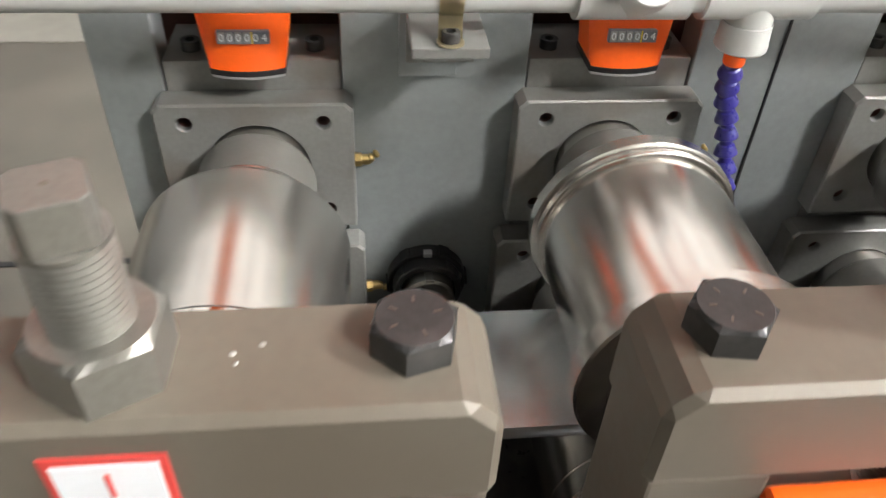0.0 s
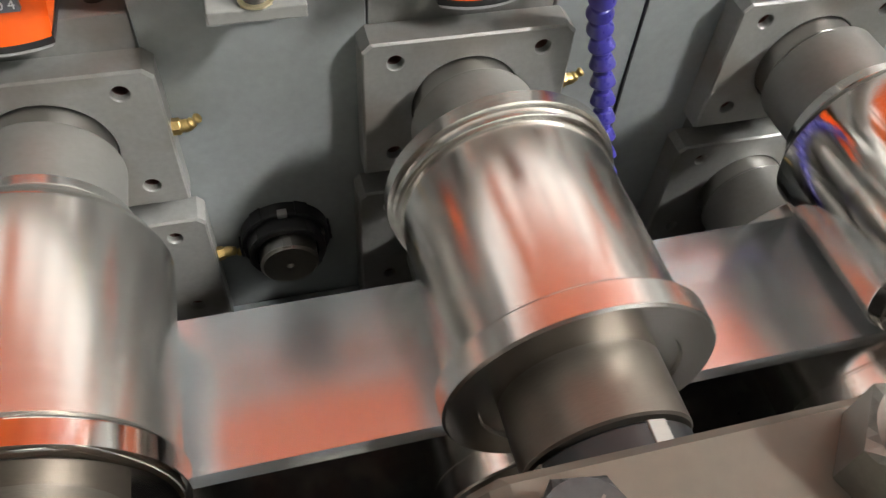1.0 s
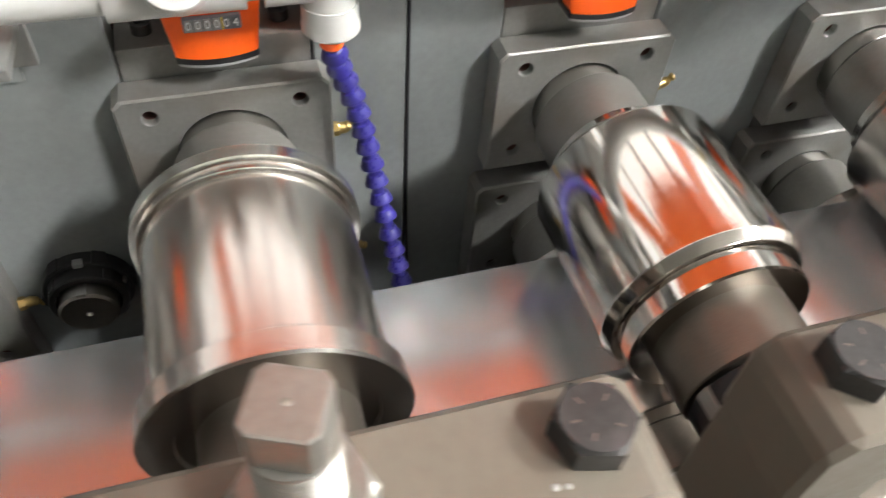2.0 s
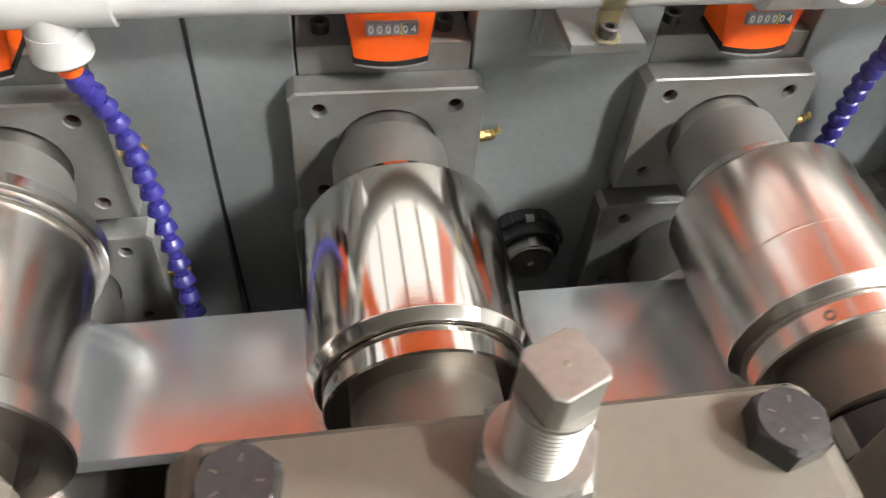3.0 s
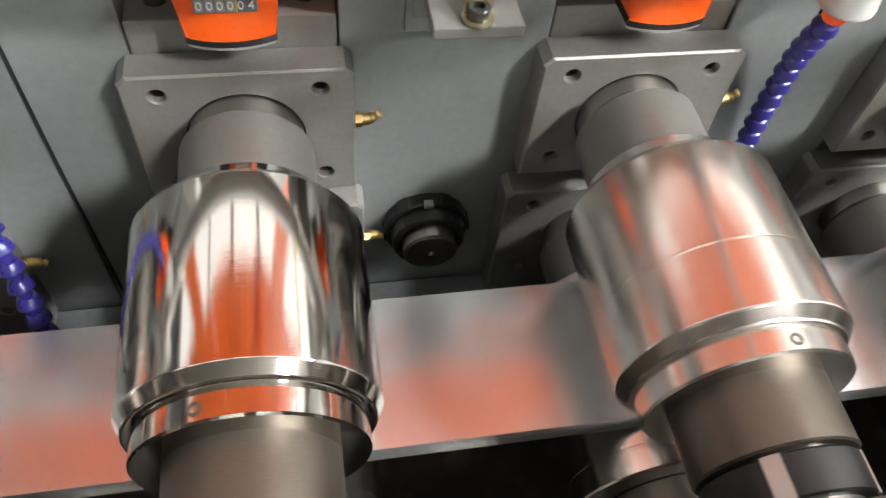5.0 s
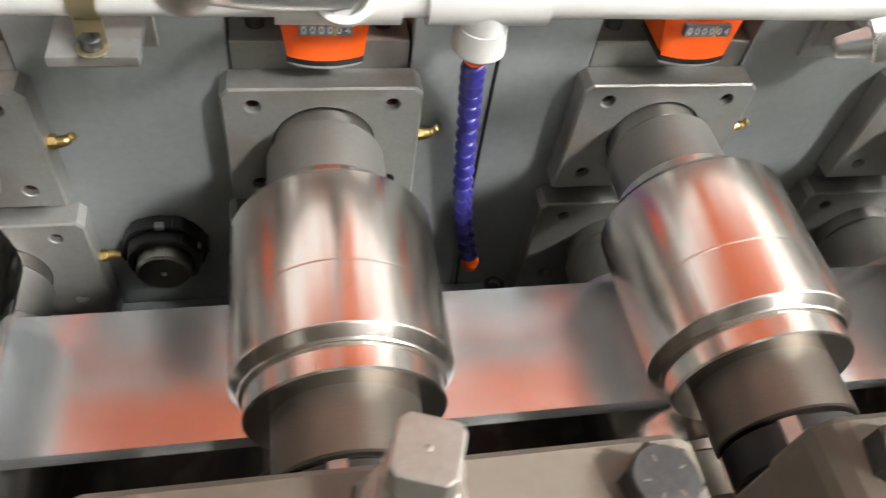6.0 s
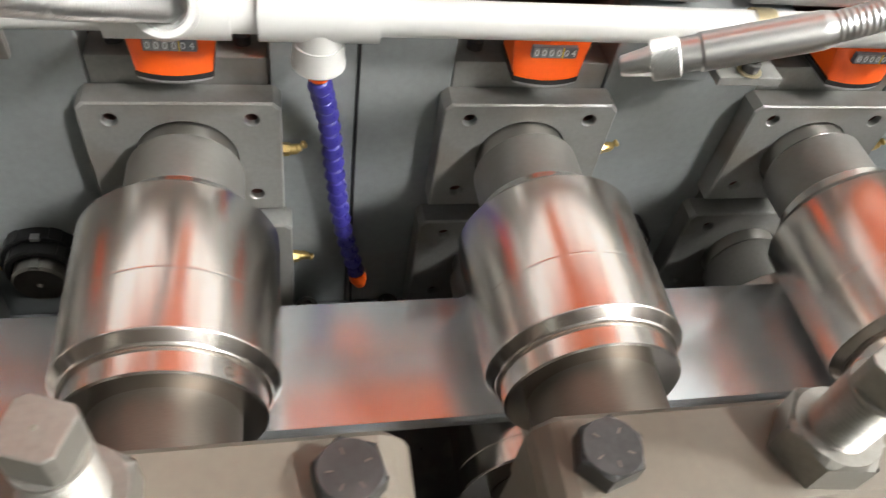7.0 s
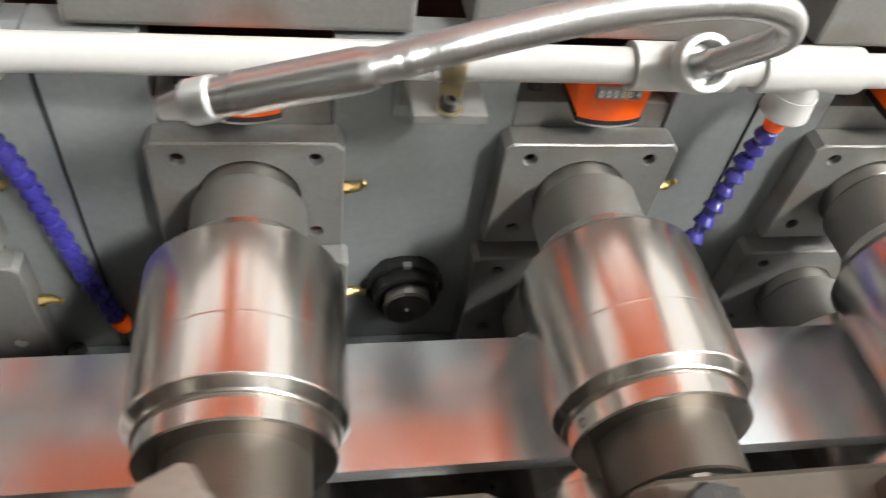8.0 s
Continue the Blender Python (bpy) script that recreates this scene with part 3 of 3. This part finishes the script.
def pipe_clip(x):
    """Bracket on the side plate with a shelf and a clip over the pipe."""
    br = part("pipe_bracket", join(box(x - 0.020, x + 0.020, -0.038, 0.012, 1.2590, 1.2650, 0.0008), box(x - 0.020, x + 0.020, 0.012, 0.0176, 1.232, 1.2650, 0.0008)), BLOCK)
    tagged(br, "grey steel bracket carrying the coolant pipe", "bracket", "pipe brackets")
    part("bracket_pad", box(x - 0.024, x + 0.010, 0.0145, 0.0178, 1.222, 1.268, 0.0006), PLATE, br)
    strap = bmesh.new()
    seq = [(-0.0372, 1.2656), (-0.0305, 1.2658)] + [(PIPE_Y + 0.0112 * math.cos(a), PIPE_Z + 0.0112 * math.sin(a)) for a in [math.radians(d) for d in (235, 205, 175, 145, 115, 85, 55, 25, 0, -25)]]
    rows = [[strap.verts.new((x + s * 0.0062, y, z)) for s in (-1, 1)] for y, z in seq]
    for a, b in zip(rows, rows[1:]):
        strap.faces.new((a[0], a[1], b[1], b[0]))
    bmesh.ops.solidify(strap, geom=strap.faces[:], thickness=0.0012)
    part("clip_strap", strap, GOLDZINC, br, "yellow zinc clip strap", True)
    part("clip_screw", moved(lathe_z([(0, 0), (0, 0.0050), (0.0050, 0.0050), (0.0055, 0.0045), (0.0055, 0.0026), (0.0025, 0.0026), (0.0025, 0)], 22), pose(x, -0.0325, 1.2666)), OXIDE, br, "black socket screw", True)
    part("clip_washer", moved(lathe_z([(0, 0), (0, 0.0072), (0.0009, 0.0072), (0.0009, 0)], 24), pose(x, -0.0325, 1.2656)), GOLDZINC, br, "", True)
    return br


# ---- front stands ----
def front_stand(k):
    c = station_x(k) + 0.005
    y0, y1, w, q = -0.2935, -0.2575, 0.0885, 0.0075
    out = [(-w, 1.2695), (w, 1.2695), (w, 1.3045 - q), (w - q, 1.3045), (-w + q, 1.3045), (-w, 1.3045 - q)]
    bar = part("front_stand", moved(prism(out, -y1, -y0, 0.0024, 1), pose(0, 0, 0, 90)), BAR, at=pose(c, 0, 0))
    tagged(bar, "brown-grey steel bridge bar over the front shaft bearing", "steel bar", "front bridge bars")
    for s in (-1, 1):
        part("column", box(s * 0.070 - 0.0165, s * 0.070 + 0.0165, y0 + 0.001, y1 - 0.001, 0.93, 1.2691, 0.0012), BAR, bar)
        bolt = part("bolt", moved(hexagon(0.0188, 0, 0.0088, 0.35 + 0.5 * k + s), pose(s * 0.0690, -0.2735, 1.3046)), OXIDE, bar, "black hexagon bolt head")
        marks = [moved(box(-0.0003, 0.0003, 0.0046, 0.0066, 0, 0.00018, 0), pose(s * 0.0690, -0.2735, 1.31335, 0, 0, a + 31 * k)) for a in (0, 60, 120, 200, 285)]
        part("grade_mark", join(*marks), SLEEVE, bolt, "worn embossed bars")
    part("bearing_housing", box(-0.0525, 0.0525, y0 + 0.003, y1 - 0.003, 1.118, 1.235, 0.0015), BAR, bar)
    part("lower_housing", box(-0.0525, 0.0525, y0 + 0.003, y1 - 0.003, 0.99, 1.108, 0.0015), BAR, bar)
    # jack screw with lock nut and two milled flats
    nut = part("lock_nut", moved(hexagon(0.0275, 0, 0.0150, 0.5 + 0.37 * k, 0.002), pose(0.0008, -0.2760, 1.3046)), ZINC, bar, "large hexagon lock nut")
    r = 0.0092
    z = 1.235
    stud = [(z, 0.0), (z, r)]
    while z < 1.3405:
        stud += [(z + 0.0003, r), (z + 0.0009, r - 0.0011), (z + 0.0012, r - 0.0011), (z + 0.0018, r)]
        z += 0.0018
    stud += [(1.3425, r), (1.3425, 0)]
    screw = part("jack_screw", moved(lathe_z([(a - 1.235, b) for a, b in stud], 28), pose(0.0008, -0.2760, 1.235)), ZINC, bar, "threaded zinc jack screw", True)
    ang = 20 + 47 * k
    sq = 0.0074
    part("screw_square", moved(prism([(sq, sq * 0.72), (sq * 0.72, sq), (-sq * 0.72, sq), (-sq, sq * 0.72), (-sq, -sq * 0.72), (-sq * 0.72, -sq), (sq * 0.72, -sq), (sq, -sq * 0.72)], 0, 0.0115, 0.0007), pose(0.0008, -0.2760, 1.3424, 0, 0, ang)), ZINC, screw, "square milled head")
    part("punch_mark", moved(lathe_z([(0, 0), (0, 0.0009), (0.0002, 0.0006), (0.0002, 0)], 14), pose(0.0008, -0.2760, 1.35388)), PUNCH, screw, "", True)
    return bar


# ---- rollers ----
def thing_lathe(name, prof, mat, parent, label="", seg=96):
    return part(name, lathe_y(prof, seg), mat, parent, label, True)


def set_screw(y, r, ang, parent):
    part("set_screw", moved(lathe_z([(0.0, 0), (0.0, 0.0030), (0.0006, 0.0028), (0.0006, 0.0016), (0.0001, 0.0016), (0.0001, 0)], 16), pose(0, y, 0, 0, ang, 0) @ pose(0, 0, r - 0.0003)), SLEEVE, parent, "dark set screw", True)


def shoulder(y, r, length, rise, n=9):
    """A coned, slightly rounded shoulder from (y, r) towards the front."""
    out = []
    for i in range(n + 1):
        a, t = math.pi / 2 * i / n, i / n
        out.append((y - length * (0.3 * (1 - math.cos(a)) + 0.7 * t), r + rise * (0.3 * math.sin(a) + 0.7 * t)))
    return out


def upper_shaft(k, kind):
    x = station_x(k)
    sh = thing_lathe("roller_shaft", [(0.011, 0), (0.011, 0.0299), (-0.010, 0.0299), (-0.012, 0.0278), (-0.256, 0.0278), (-0.2575, 0.026), (-0.2575, 0)], SHAFT, None)
    sh.matrix_basis = pose(x, 0, AXIS_Z)
    name = {"A": "scuffed steel upper roller turning on its shaft", "B": "polished steel upper roller with two flanges, turning", "C": "mirror-polished steel upper roller turning on its shaft",
            "D": "ground steel upper roller turning on its shaft"}[kind]
    tagged(sh, name, "roller", "upper rollers of the mill")
    thing_lathe("spacer", [(-0.0145, 0.0270), (-0.0145, 0.0342), (-0.0149, 0.0345), (-0.0535, 0.0345), (-0.0535, 0.0270)], SPACER, sh, "matt grey spacer sleeve")
    if kind == "B":
        prof = [(-0.060, 0.03), (-0.060, 0.0570), (-0.061, 0.0585), (-0.0685, 0.0585), (-0.0695, 0.0572), (-0.0700, 0.0560), (-0.0712, 0.0560), (-0.0750, 0.0566), (-0.0757, 0.0558), (-0.0760, 0.0535),
                (-0.1668, 0.0535), (-0.1674, 0.0540), (-0.1676, 0.0580), (-0.1688, 0.0592), (-0.1800, 0.0592), (-0.1812, 0.0580), (-0.1812, 0.0440), (-0.1795, 0.0432), (-0.1795, 0.0340)]
        mat, end = HONED, -0.1795
        thing_lathe("spacer", [(-0.0535, 0.0270), (-0.0535, 0.0345), (-0.060, 0.0345), (-0.060, 0.027)], SPACER, sh)
    elif kind == "A":
        prof = [(-0.0535, 0.03), (-0.0535, 0.0393), (-0.0540, 0.0400), (-0.0592, 0.0402), (-0.0594, 0.0396), *shoulder(-0.0597, 0.0398, 0.0185, 0.0147), (-0.1735, 0.0545), (-0.1741, 0.0532), (-0.1758, 0.0520), (-0.1758, 0.0330)]
        ring = [(-0.1758, 0.0330), (-0.1758, 0.0555), (-0.1764, 0.0568), (-0.1770, 0.0572), (-0.1866, 0.0572), (-0.1880, 0.0562), (-0.1895, 0.0535), (-0.1895, 0.0330)]
        mat, end = WORN, -0.1895
    else:
        score = [(-0.1275, 0.0545), (-0.1277, 0.05444), (-0.1279, 0.05444), (-0.1281, 0.0545)] if kind == "D" else []
        lip = [(-0.1614, 0.0543), (-0.1668, 0.0512), (-0.1672, 0.0506), (-0.1673, 0.0466)] if kind == "C" else [(-0.1615, 0.0542), (-0.1662, 0.0498), (-0.1672, 0.0494), (-0.1675, 0.0466)]
        prof = [(-0.0535, 0.03), (-0.0535, 0.0393), (-0.0540, 0.0400), (-0.0590, 0.0402), (-0.0592, 0.0396), *shoulder(-0.0595, 0.0398, 0.0125, 0.0147), *score, (-0.1610, 0.0545),
                *lip, (-0.1688, 0.0466), (-0.1691, 0.0476), (-0.1790, 0.0476), (-0.1800, 0.0466), (-0.1800, 0.0330)]
        mat, end = (CHROME if kind == "C" else GROUND), -0.1800
    roll = thing_lathe("roller", prof, mat, sh)
    if kind == "A":
        thing_lathe("front_ring", ring, CHROME, sh, "polished ring in front of the scuffed roller")
    if kind in "CD":
        set_screw(-0.1745, 0.0476, 20 + 40 * k, roll)
        set_screw(-0.0560, 0.0390, 25 + 40 * k, roll)
    thing_lathe("front_spacer", [(end + 0.0005, 0.0275), (end + 0.0005, 0.0352), (-0.2105, 0.0352), (-0.2115, 0.0342), (-0.2115, 0.0275)], SLEEVE, sh, "dark spacer sleeve")
    nut = thing_lathe("shaft_nut", [(-0.2130, 0.0270), (-0.2130, 0.0325), (-0.2140, 0.0335), (-0.2300, 0.0335), (-0.2310, 0.0325), (-0.2310, 0.0270)], BLACK, sh, "black slotted shaft nut")
    for i in range(4):
        part("nut_slot", moved(box(-0.004, 0.004, -0.2308, -0.2132, 0.0322, 0.0341, 0.0003), pose(0, 0, 0, 0, 90 * i + 15, 0)), SHAFT, nut, "bright milled slot")
    return sh


def lower_shaft(k):
    sh = thing_lathe("lower_roller_shaft", [(0.011, 0), (0.011, 0.0299), (-0.010, 0.0299), (-0.012, 0.0278), (-0.256, 0.0278), (-0.2575, 0.026), (-0.2575, 0)], SHAFT, None)
    sh.matrix_basis = pose(station_x(k), 0, LOW_Z)
    tagged(sh, "steel lower roller turning under the strip", "roller", "lower rollers of the mill")
    thing_lathe("spacer", [(-0.0145, 0.0270), (-0.0145, 0.0342), (-0.0149, 0.0345), (-0.0595, 0.0345), (-0.0595, 0.0270)], SPACER, sh, "matt grey spacer sleeve")
    thing_lathe("roller", [(-0.060, 0.03), (-0.060, 0.0535), (-0.0612, 0.0545), (-0.0700, 0.0545), (-0.0708, 0.0538), (-0.0725, 0.0545), (-0.1700, 0.0545), (-0.1706, 0.0537), (-0.1716, 0.0537), (-0.1722, 0.0546),
                            (-0.1835, 0.0546), (-0.1845, 0.0536), (-0.1845, 0.0330)], GROUND, sh)
    thing_lathe("front_spacer", [(-0.1850, 0.0275), (-0.1850, 0.0352), (-0.2115, 0.0352), (-0.2115, 0.0275)], SLEEVE, sh, "dark spacer sleeve")
    thing_lathe("shaft_nut", [(-0.2215, 0.0270), (-0.2215, 0.0345), (-0.2370, 0.0345), (-0.2370, 0.0270)], BLACK, sh, "black shaft nut")
    return sh


def steel_strip():
    """Sheet with its front edge bent down a little."""
    bm = bmesh.new()
    flat = [(-0.0745, STRIP_Z - 0.0012), (-0.0745, STRIP_Z), (-0.0755, STRIP_Z), (-0.1594, STRIP_Z), (-0.1589, STRIP_Z - 0.0012)]
    lip = [(-0.15945, STRIP_Z - 0.0001), (-0.1626, STRIP_Z - 0.0046), (-0.1627, STRIP_Z - 0.0050), (-0.1617, STRIP_Z - 0.0052), (-0.1612, STRIP_Z - 0.0046), (-0.15895, STRIP_Z - 0.0012)]

    def drawn(bm, sec, n=24):
        rows = [[bm.verts.new((-2.4 + 5.4 * i / n, y, z)) for y, z in sec] for i in range(n + 1)]
        for a, b in zip(rows, rows[1:]):
            for j in range(len(sec)):
                bm.faces.new((a[j], a[(j + 1) % len(sec)], b[(j + 1) % len(sec)], b[j]))
        bm.faces.new(rows[0])
        bm.faces.new(rows[-1])
        return bm

    sheet = part("steel_strip", drawn(bm, flat), STRIP, None, "", True)
    part("bent_edge", drawn(bmesh.new(), lip), STRIP, sheet, "front edge of the strip bent down", True)
    return tagged(sheet, "galvanised steel strip running through the rollers", "sheet metal")


STATIONS = range(0, 7)
for k in STATIONS:
    cap_block(k)
    bearing_block(k)
    low_block(k)
    indicator(k)
    front_stand(k)
    grease_nipple(station_x(k) + 0.0575, 1.168, 0, 38)
    grease_nipple(station_x(k) + 0.062, 1.059, 8, -32)
for x in (0.1065, 0.5335, 0.963):
    idler_nut(x)
    pipe_clip(x + 0.0035)
coolant_line()
coolant_hose(CAPS[0], [(0.271, -0.0205, 1.2465), (0.2765, -0.013, 1.224), (0.283, -0.0125, 1.204), (0.2885, -0.017, 1.175), (0.2935, -0.024, 1.144), (0.302, -0.046, 1.087), (0.305, -0.056, 1.055)])
coolant_hose(CAPS[1], [(0.721, -0.0205, 1.2475), (0.7255, -0.008, 1.220), (0.7295, -0.001, 1.193), (0.7345, 0.005, 1.143), (0.7415, 0.007, 1.090), (0.754, 0.007, 1.036)])
coolant_hose(CAPS[2], [(1.168, -0.0205, 1.2445), (1.1660, -0.017, 1.222), (1.1580, -0.022, 1.196), (1.1450, -0.034, 1.168), (1.1320, -0.044, 1.138), (1.122, -0.050, 1.110)])
gooseneck(1.094, [(1.094, -0.038, 1.300), (1.0985, -0.055, 1.318), (1.0995, -0.080, 1.345), (1.082, -0.095, 1.3655), (1.048, -0.110, 1.378), (0.999, -0.124, 1.381), (0.951, -0.129, 1.371), (0.9125, -0.127, 1.3565)],
          [(0.8560, -0.1195, 1.3365), (0.8405, -0.1145, 1.3285)])
gooseneck(0.650, [(0.650, -0.038, 1.300), (0.644, -0.058, 1.313), (0.627, -0.090, 1.3345), (0.612, -0.120, 1.356), (0.603, -0.155, 1.382), (0.604, -0.195, 1.408), (0.612, -0.215, 1.450), (0.620, -0.200, 1.490)], None)

label = part("station_label", box(-0.0065, 0.0205, -0.2943, -0.2937, 1.2755, 1.2955, 0), RED_INK)
tagged(label, "white sticker with a red rim and number on the bar", "label")
part("label_field", box(-0.0045, 0.0185, -0.2947, -0.29435, 1.2775, 1.2930, 0), WHITE_INK, label)
text_part("label_number", "1", 0.0125, pose(0.0070, -0.2949, 1.2852, 90), RED_INK, label)
front_dial = part("front_indicator", box(-0.034, 0.034, -0.011, 0.0105, 0, 0.026, 0.004, 3), ORANGE, at=pose(0.200, -0.3010, 1.2380))
tagged(front_dial, "orange position indicator under the bridge bar", "position indicator")
part("dial_spindle", box(-0.008, 0.008, -0.004, 0.0105, -0.006, 0.002, 0.001), BLACK, front_dial)

for dx, dy, rr in ((0.040, -0.272, 0.0008), (0.0335, -0.2745, 0.0008), (0.0655, -0.2665, 0.0006), (0.0345, -0.2775, 0.0006), (0.276, -0.284, 0.0010), (0.279, -0.2845, 0.0008), (0.884, -0.272, 0.0009), (0.887, -0.2775, 0.0008)):
    tagged(part("coolant_drop", lathe_z([(0, 0), (0, rr), (rr * 0.3, rr * 0.85), (rr * 0.5, rr * 0.5), (rr * 0.55, 0)], 14), DROP, None, "", True, pose(dx, dy, 1.30455)),
           "tiny shining coolant drop on the bridge bar", "drop", "drops on the bars")

rng = random.Random(4)
for _ in range(26):
    rr = rng.uniform(0.0008, 0.0022)
    tagged(part("tray_drop", lathe_z([(0, 0), (0, rr), (rr * 0.25, rr * 0.85), (rr * 0.4, rr * 0.5), (rr * 0.45, 0)], 14), DROP, None, "", True, pose(rng.uniform(0.0, 1.3), rng.uniform(-0.197, -0.165), 0.9721)),
           "small oily coolant drop in the black drip tray", "drop", "drops in the tray")

KINDS = "ABCDDDD"
uppers = [upper_shaft(k, KINDS[k]) for k in STATIONS]
lowers = [lower_shaft(k) for k in STATIONS]
strip = steel_strip()


def motions():
    times = [i * 0.5 for i in range(17)]
    for k, ob in enumerate(uppers):
        walk(ob, [(t, pose(station_x(k), 0, AXIS_Z, 0, -math.degrees(OMEGA) * t - 17 * k, 0)) for t in times])
    for k, ob in enumerate(lowers):
        walk(ob, [(t, pose(station_x(k), 0, LOW_Z, 0, math.degrees(OMEGA) * t + 11 * k, 0)) for t in times])
    walk(strip, [(t, pose(SPEED * (t - 4.0), 0, 0)) for t in times])


motions()
